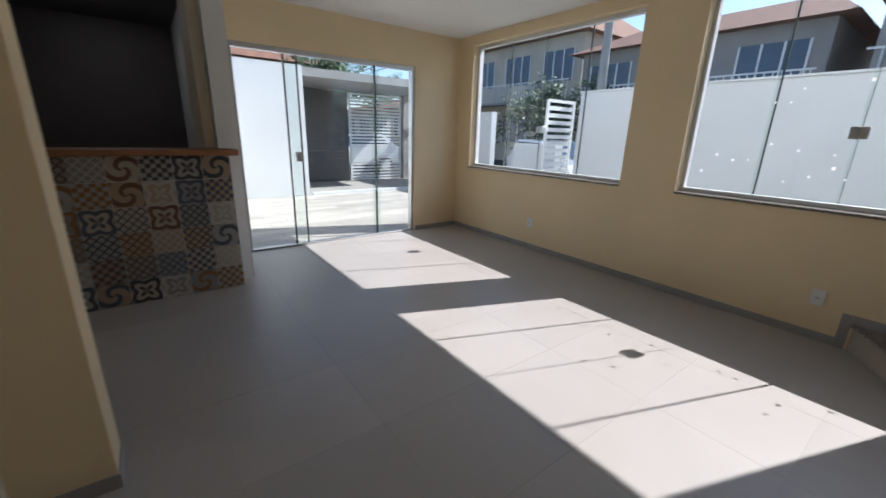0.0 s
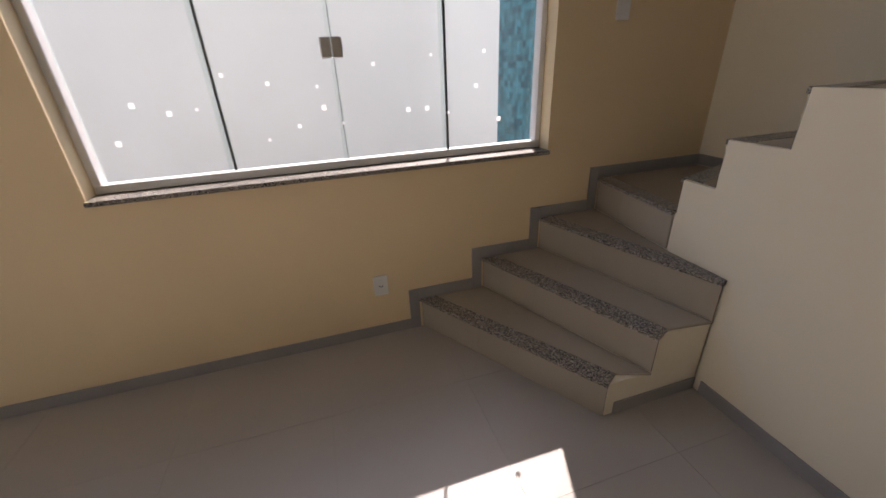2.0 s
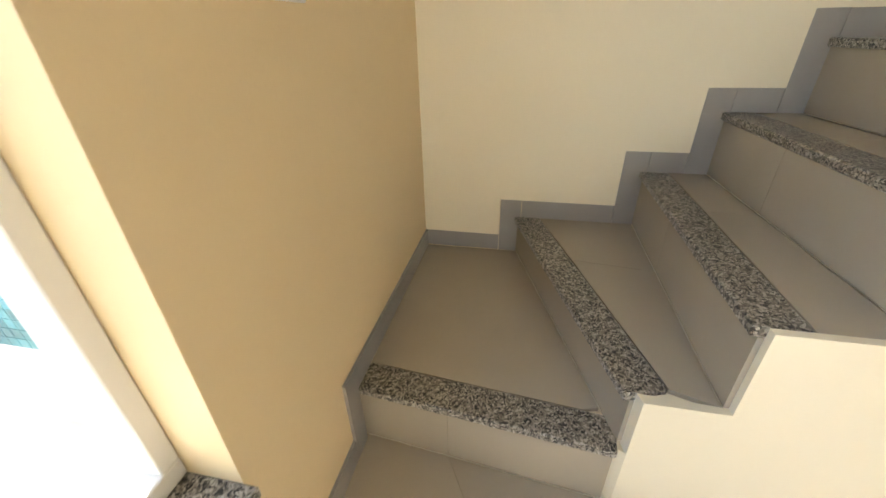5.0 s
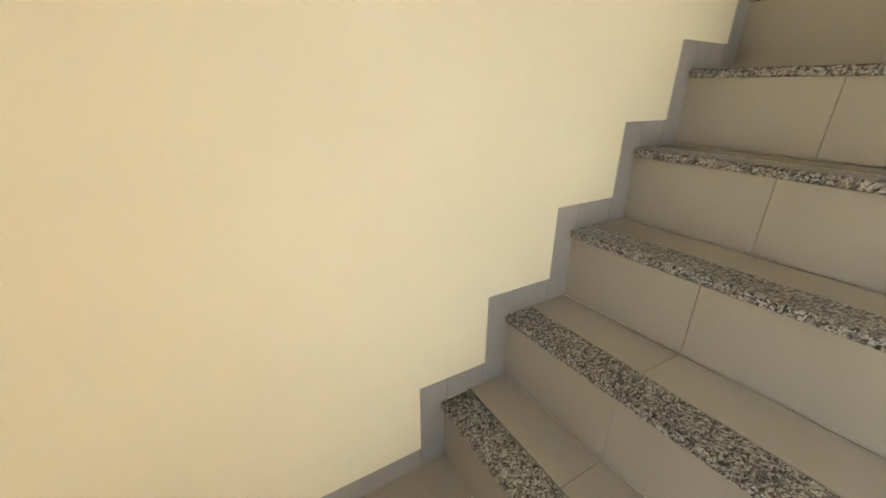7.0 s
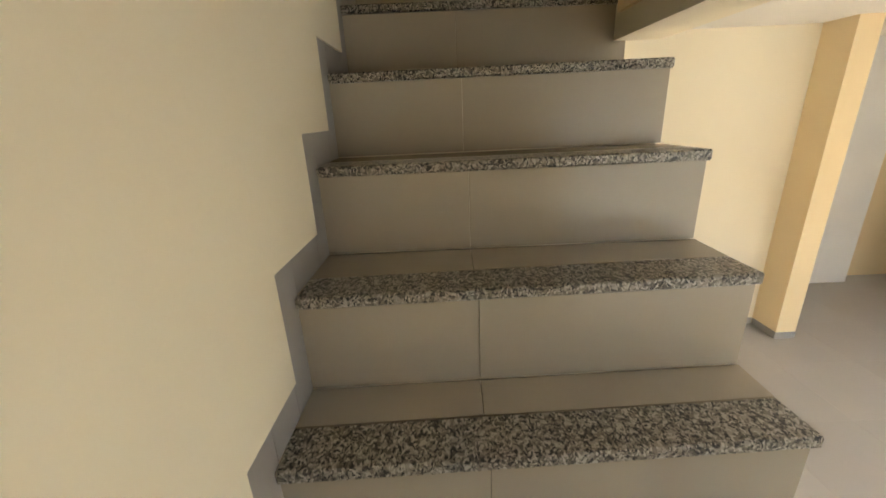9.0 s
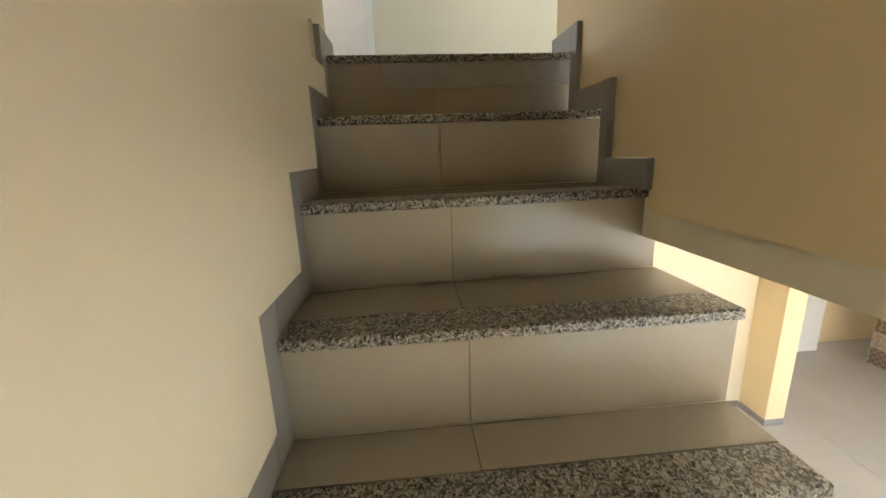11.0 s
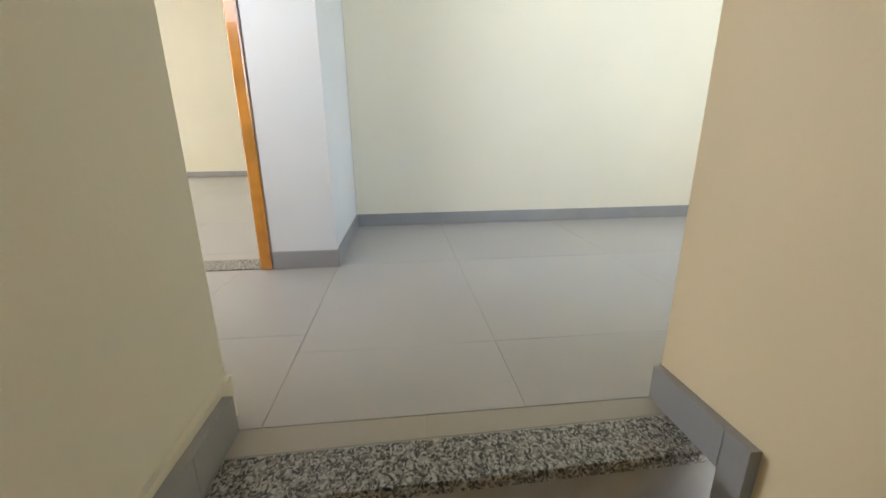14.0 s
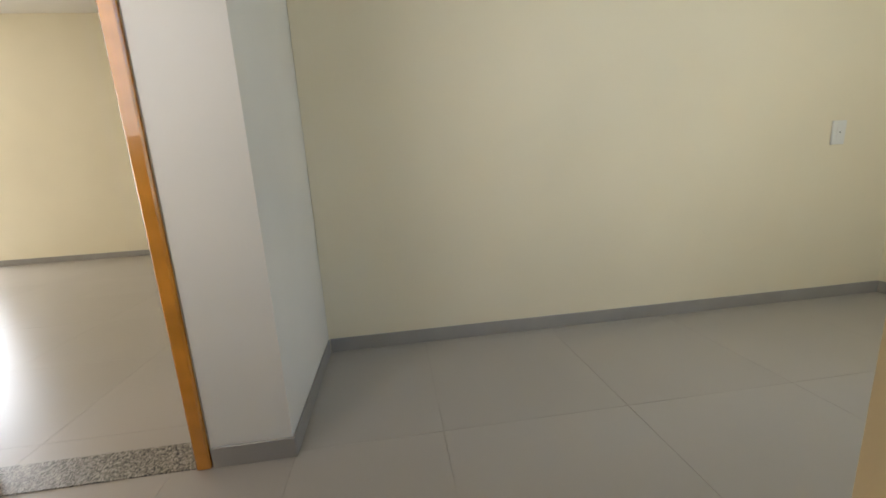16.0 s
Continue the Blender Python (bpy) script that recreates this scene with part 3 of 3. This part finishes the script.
for i in range(8):
    for j in range(6):
        t = new("patterned_tile", tile_me)
        t.parent = ctr
        t.location = (CX1 - 0.1 - i * 0.2, KY + 0.0, 0.096 + j * 0.19)
structure("wall_counter_pillar", box(-3.3, KY + 0.301, 1.186, -3.061, GY - 0.001, CEIL1), PALE, "pale cream pillar at the end of the bar")


# ---- small fittings ----
def plate(name, label, cat, loc, along, w, h, holes):
    """A wall plate facing -x ('y') or +x."""
    p = thing(name, label, cat)
    x, y, z = loc
    s = along
    part("cover", box(x, y - w / 2, z - h / 2, x + s * 0.009, y + w / 2, z + h / 2, 0.002), PLASTIC, p)
    part("insert", box(x + s * 0.0095, y - w * 0.22, z - h * 0.3, x + s * 0.0125, y + w * 0.22, z + h * 0.3, 0.001), PLASTIC, p)
    for dy, dz in holes:
        part("socket_hole", box(x + s * 0.0126, y + dy - 0.003, z + dz - 0.003, x + s * 0.0135, y + dy + 0.003, z + dz + 0.003), DARKLINE, p)
    return p


plate("wall_socket", "white plastic wall socket on cream wall", "socket", (-0.001, 2.0, 0.315), -1, 0.075, 0.115, [(-0.008, 0), (0.008, 0), (0, -0.006)])
plate("wall_socket", "white plastic wall socket on cream wall", "socket", (-0.001, 4.69, 0.33), -1, 0.075, 0.115, [(-0.008, 0), (0.008, 0), (0, -0.006)])
plate("light_switch", "white plastic light switch beside the stairs", "switch", (-0.001, 0.7, 1.57), -1, 0.075, 0.115, [])
plate("light_switch", "white plastic light switch on hall wall", "switch", (HX0 + 0.001, 2.6, HALL + 0.87), 1, 0.075, 0.115, [(0, 0)])
lamp = thing("kitchen_lamp", "small lit white ceiling lamp in the dark kitchen", "lamp")
part("housing", box(-4.2, 7.2, CEIL1 - 0.03, -3.9, 7.35, CEIL1 - 0.001), PLASTIC, lamp)
part("diffuser", box(-4.19, 7.21, CEIL1 - 0.045, -3.91, 7.34, CEIL1 - 0.031), LAMPGLOW, lamp)

# ---- outdoors ----
structure("ground", box(-150, -150, -0.6, 250, 250, -0.16), ASPHALT, "dark asphalt street and ground", "ground")
structure("pavement", box(WT + 0.02, -6, -0.16, 3.0, 6.4, -0.06), PAVE, "pale paved side yard", "pavement")
structure("yard_wall", box(3.0, -6, -0.16, 3.15, 6.3, 2.17), YARDWALL, "white rendered boundary wall", "wall")
structure("yard_wall_coping", box(2.97, -6, 2.171, 3.18, 6.3, 2.2), YARDWALL, "white coping of the boundary wall", "wall")
structure("yard_wall_far", box(3.0, 8.7, -0.16, 3.15, 12.0, 1.9), YARDWALL, "white rendered boundary wall beyond the gate", "wall")
structure("house_wall_outside", box(WT - 0.1, -6, -0.16, WT + 0.016, -WT, CEIL2), YARDWALL, "white house wall at the yard", "wall")
tw = structure("mosaic_wall", box(WT + 0.02, 0.28, 0.4, 1.8, 0.5, 2.0), TEAL, "teal glass mosaic wall of a water tank", "wall")
structure("mosaic_wall_base", box(WT + 0.02, 0.3, -0.1, 1.8, 0.5, 0.399), YARDWALL, "white rendered base under the mosaic", "wall")
ms = bpy.data.meshes.new("mosaic_tile")
b_ = box(-0.0235, 0, -0.0235, 0.0235, 0.006, 0.0235)
b_.to_mesh(ms)
b_.free()
ms.materials.append(TEAL)
for i in range(17):
    for j in range(31):
        t = new("mosaic_tile", ms)
        t.parent = tw
        t.location = (0.975 + i * 0.05, 0.501, 0.43 + j * 0.05)

# garage court beyond the glass door
court = structure("court_floor", box(-3.06, GY + WT, -0.12, 3.0, 12.6, -0.02), GROUT, "wood-look plank paving of the front court", "pavement")
structure("court_wall_side", box(-3.06, 8.601, -0.1, -2.9, 10.2, 2.62), YARDWALL, "white court wall", "wall")
structure("court_wall_back", box(-3.06, 10.2, -0.1, -0.95, 10.36, 2.62), YARDWALL, "white court wall", "wall")
structure("court_wall_return", box(-1.1, 10.36, -0.1, -0.95, 12.6, 2.44), YARDWALL, "white court wall", "wall")
structure("court_roof", box(-1.1, 10.361, 2.45, 2.99, 12.7, 2.62), CONCRETE, "grey concrete slab over the gate", "roof")
structure("court_step", box(-0.94, 10.0, -0.02, 2.99, 10.12, 0.05), YARDWALL, "pale kerb across the front court", "kerb")
structure("court_post", box(2.7, 12.3, -0.1, 2.99, 12.6, 2.449), CONCRETE, "grey gate post", "wall")
plank = bpy.data.meshes.new("plank_tile")
b_ = box(-0.548, -0.098, -0.019, 0.548, 0.098, -0.006, 0.002)
b_.to_mesh(plank)
b_.free()
plank.materials.append(PAVE)
for j in range(18):
    for i in range(5):
        t = new("plank_tile", plank)
        t.parent = court
        t.location = (-2.35 + i * 1.1 - (j % 3) * 0.3, GY + WT + 0.12 + j * 0.2, 0)


def gate(name, label, x0, x1, y, top, n, material, along="x", solid=False):
    g = thing(name, label, "gate")
    def bar(nm, a0, a1, z0, z1, d=0.02):
        if along == "x":
            part(nm, box(a0, y - d, z0, a1, y + d, z1), material, g)
        else:
            part(nm, box(y - d, a0, z0, y + d, a1, z1), material, g)
    bar("stile", x0, x0 + 0.05, -0.1, top)
    bar("stile", x1 - 0.05, x1, -0.1, top)
    bar("rail", x0 + 0.051, x1 - 0.051, top - 0.05, top)
    bar("rail", x0 + 0.051, x1 - 0.051, -0.1, -0.05)
    h = (top - 0.02) / n
    for i in range(n):
        z = -0.04 + i * h
        bar("slat", x0 + 0.051, x1 - 0.051, z, z + h * (0.97 if solid else 0.55), 0.008)
    return g


gate("slatted_gate", "white painted metal gate of horizontal slats standing open", 2.2, 3.0, 6.42, 2.02, 16, ALU, "x")
gate("grey_gate", "dark grey solid metal garage gate", -0.9, 0.95, 12.45, 2.4, 22, GREYGATE, "x", True)
gate("louvre_gate", "white louvred metal gate to the street", 1.0, 2.68, 12.45, 2.4, 26, ALU, "x")

# low box and wall by the street gate
structure("meter_wall", box(3.3, 7.0, -0.16, 3.55, 8.2, 1.2), YARDWALL, "low white wall by the street", "wall")


def house(name, label, x0, y0, x1, y1, h, wallmat, storeys, cols, rail=True):
    hs = thing(name, label, "house")
    part("wall", box(x0, y0, -0.2, x1, y1, h), wallmat, hs)
    roof = bmesh.new()
    a = [roof.verts.new(p) for p in ((x0 - 0.5, y0 - 0.5, h), (x1 + 0.5, y0 - 0.5, h), (x1 + 0.5, y1 + 0.5, h), (x0 - 0.5, y1 + 0.5, h))]
    ym = (y0 + y1) / 2
    r0, r1 = roof.verts.new(((x0 + x1) / 2, y0 + 1, h + 1.5)), roof.verts.new(((x0 + x1) / 2, y1 - 1, h + 1.5))
    for f in ((a[0], a[1], r0), (a[2], a[3], r1), (a[1], a[2], r1, r0), (a[3], a[0], r0, r1), (a[3], a[2], a[1], a[0])):
        roof.faces.new(f)
    part("roof", roof, ROOF, hs)
    sh = h / storeys
    cw = (y1 - y0) / cols
    for s in range(storeys):
        for c in range(cols):
            yc = y0 + (c + 0.5) * cw
            zc = s * sh + 0.55 * sh
            wd = part("window", box(x0 - 0.03, yc - cw * 0.34, zc - sh * 0.24, x0 - 0.002, yc + cw * 0.34, zc + sh * 0.24), WINDARK, hs, "dark blue window")
            for q in (-1, -0.33, 0.33, 1):
                part("mullion", box(x0 - 0.06, yc + q * cw * 0.33 - 0.03, zc - sh * 0.24, x0 - 0.031, yc + q * cw * 0.33 + 0.03, zc + sh * 0.24), ALU, wd)
        if rail and s:
            bal = part("balcony", box(x0 - 1.0, y0, s * sh - 0.12, x0 - 0.07, y1, s * sh), CONCRETE, hs, "concrete balcony slab")
            part("handrail", box(x0 - 1.0, y0, s * sh + 0.95, x0 - 0.94, y1, s * sh + 1.0), ALU, bal)
            n = int((y1 - y0) / 0.22)
            bm = bmesh.new()
            for i in range(n):
                yy = y0 + 0.1 + i * (y1 - y0 - 0.2) / n
                bx(bm, x0 - 0.985, yy, s * sh, x0 - 0.955, yy + 0.03, s * sh + 0.95)
            part("balusters", bm, ALU, bal)["kind"] = "stuff"
    return hs


house("street_house", "pale two-storey house with blue windows and a white balcony rail", 15, 15, 24, 27, 6.6, FACADE2, 2, 4)
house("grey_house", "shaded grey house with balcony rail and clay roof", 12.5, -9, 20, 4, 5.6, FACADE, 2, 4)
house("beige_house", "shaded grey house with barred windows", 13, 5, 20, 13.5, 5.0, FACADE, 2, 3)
house("low_house", "low pale house far down the street", 14, 30, 24, 44, 3.4, FACADE2, 1, 4, False)
house("row_house", "beige house facing the front gate", -14, 26, 6, 34, 5.0, FACADE2, 2, 4, False)


def tree(name, label, x, y, h, seed, spread):
    rnd = random.Random(seed)
    t = thing(name, label, "tree")
    bm = cyl((x, y, -0.2), (x + 0.1, y, h * 0.55), 0.16, 0.09)
    for i in range(7):
        a = i * 0.9
        p = Vector((x + 0.08, y, h * (0.38 + 0.03 * i)))
        q = p + Vector((math.cos(a), math.sin(a), 0.8)) * spread * 0.6
        c = cyl(p, q, 0.06, 0.02, 6)
        me = bpy.data.meshes.new("limb_tmp")
        c.to_mesh(me)
        c.free()
        bm.from_mesh(me)
        bpy.data.meshes.remove(me)
    part("trunk", bm, BARK, t)
    verts, faces = [], []
    clumps = [Vector((rnd.gauss(0, 0.42), rnd.gauss(0, 0.42), rnd.gauss(0, 0.3))) * spread for _ in range(26)]
    for i in range(3200):
        c = rnd.choice(clumps)
        p = Vector((x, y, h * 0.72)) + c + Vector((rnd.gauss(0, 1), rnd.gauss(0, 1), rnd.gauss(0, 1))) * 0.28
        u = Vector((rnd.gauss(0, 1), rnd.gauss(0, 1), rnd.gauss(0, 1))).normalized() * 0.13
        v = u.orthogonal().normalized() * 0.06
        n = len(verts)
        verts += [p - u, p + v, p + u, p - v]
        faces.append((n, n + 1, n + 2, n + 3))
    me = bpy.data.meshes.new("crown")
    me.from_pydata(verts, [], faces)
    me.materials.append(LEAF)
    ob = new("crown", me)
    ob.parent = t
    return t


tree("street_tree", "leafy green tree across the street", 10.5, 13.5, 3.6, 3, 1.5)
tree("street_tree", "leafy green tree beyond the front gate", 3.2, 20.5, 5.0, 5, 2.2)
tree("street_tree", "leafy green tree on the far hillside", 15, 38, 7.0, 8, 3.4)
pole = thing("utility_pole", "grey concrete utility pole carrying cables", "pole")
part("shaft", cyl((8.5, 9.5, -0.2), (8.5, 9.5, 8), 0.16, 0.11), CONCRETE, pole)
part("crossarm", box(8.4, 8.8, 7.0, 8.6, 10.2, 7.15), BARK, pole)
pole2 = copy_thing(pole, pose(0.3, -7.2, 0))
for i in range(5):
    cb = thing("street_cable", "black overhead cable along the street", "cable")
    bm = bmesh.new()
    pts = []
    for s in range(25):
        y = -15 + s * 2.5
        f = ((y + 0.5) % 12) / 12
        pts.append((8.5 + 0.1 * i, y, 5.2 + i * 0.35 - 1.2 * f * (1 - f)))
    cv = bpy.data.curves.new("cable_line", "CURVE")
    cv.dimensions, cv.bevel_depth = "3D", 0.02
    sp = cv.splines.new("POLY")
    sp.points.add(len(pts) - 1)
    for q, p in zip(sp.points, pts):
        q.co = (*p, 1)
    cv.materials.append(DARKLINE)
    bm.free()
    o = new("strand", cv)
    o.parent = cb


def car(name, label, m):
    c = thing(name, label, "car")
    pr = [(-2.0, 0.35), (2.0, 0.35), (2.05, 0.7), (1.9, 0.9), (1.0, 1.0), (0.35, 1.42), (-1.2, 1.45), (-1.8, 1.0), (-2.05, 0.9)]
    part("body", prism(pr, -0.82, 0.82, "y", 0.04), CARPAINT, c)
    part("windscreen", prism([(1.0, 1.03), (0.42, 1.4), (0.46, 1.42), (1.05, 1.03)], -0.7, 0.7, "y"), WINDARK, c)
    for s in (-1, 1):
        part("side_window", prism([(0.8, 1.02), (0.3, 1.36), (-1.1, 1.38), (-1.5, 1.02)], s * 0.822, s * 0.832, "y"), WINDARK, c)
        part("headlight", box(1.98, s * 0.5 - 0.15, 0.68, 2.06, s * 0.5 + 0.15, 0.8, 0.01), STEEL, c)
        for xx in (-1.25, 1.25):
            w = part("wheel", cyl((xx, s * 0.66, 0.31), (xx, s * 0.86, 0.31), 0.31, seg=20), TYRE, c)
            part("rim", cyl((xx, s * 0.861, 0.31), (xx, s * 0.875, 0.31), 0.19, seg=14), STEEL, w)
    part("grille", box(2.03, -0.4, 0.45, 2.07, 0.4, 0.6), DARKLINE, c)
    c.matrix_world = m
    return c


car("parked_car", "white car parked on the street by the gate", pose(5.6, 8.6, -0.16, 0, 0, -115))
car("parked_car", "white car parked beyond the front gate", pose(2.6, 16.5, -0.16, 0, 0, 180))

# ---- floor tiles ----
def lay(parent, x0, y0, x1, y1, z, s, material, ox=0.0, oy=0.0, skip=None):
    me = bpy.data.meshes.new("floor_tile")
    b = box(-s / 2 + 0.0006, -s / 2 + 0.0006, -0.012, s / 2 - 0.0006, s / 2 - 0.0006, 0)
    b.to_mesh(me)
    b.free()
    me.materials.append(material)
    i0 = 0
    y = y0 + oy
    while y < y1:
        x = x0 + ox
        while x < x1:
            cx, cy = x + s / 2, y + s / 2
            a, b2, c, d = max(x, x0), min(x + s, x1), max(y, y0), min(y + s, y1)
            if b2 - a > 0.003 and d - c > 0.003 and not (skip and skip(cx, cy)):
                if b2 - a > s - 1e-6 and d - c > s - 1e-6:
                    t = new("floor_tile", me)
                    t.location = (cx, cy, z)
                else:
                    t = part("floor_tile", box(a + 0.0006, c + 0.0006, z - 0.012, b2 - 0.0006, d - 0.0006, z), material)
                t.parent = parent
            x += s
        y += s


lay(bpy.data.objects["floor"], -5.25, SY, 0, GY, 0.0, 0.62, FLOOR, -0.2, -0.3)
up = bpy.data.objects["floor_upper"]
lay(up, HX0, 0.0315, HX1, HY1, HALL, 0.62, FLOOR, -0.58, -0.175)
lay(up, DX1, HY0, HX1, 0.031, HALL, 0.62, FLOOR, -0.1, -0.2)
lay(up, BX, BY, DX0 - 0.001, -0.1, HALL, 0.62, FLOOR, -0.1, -0.2)
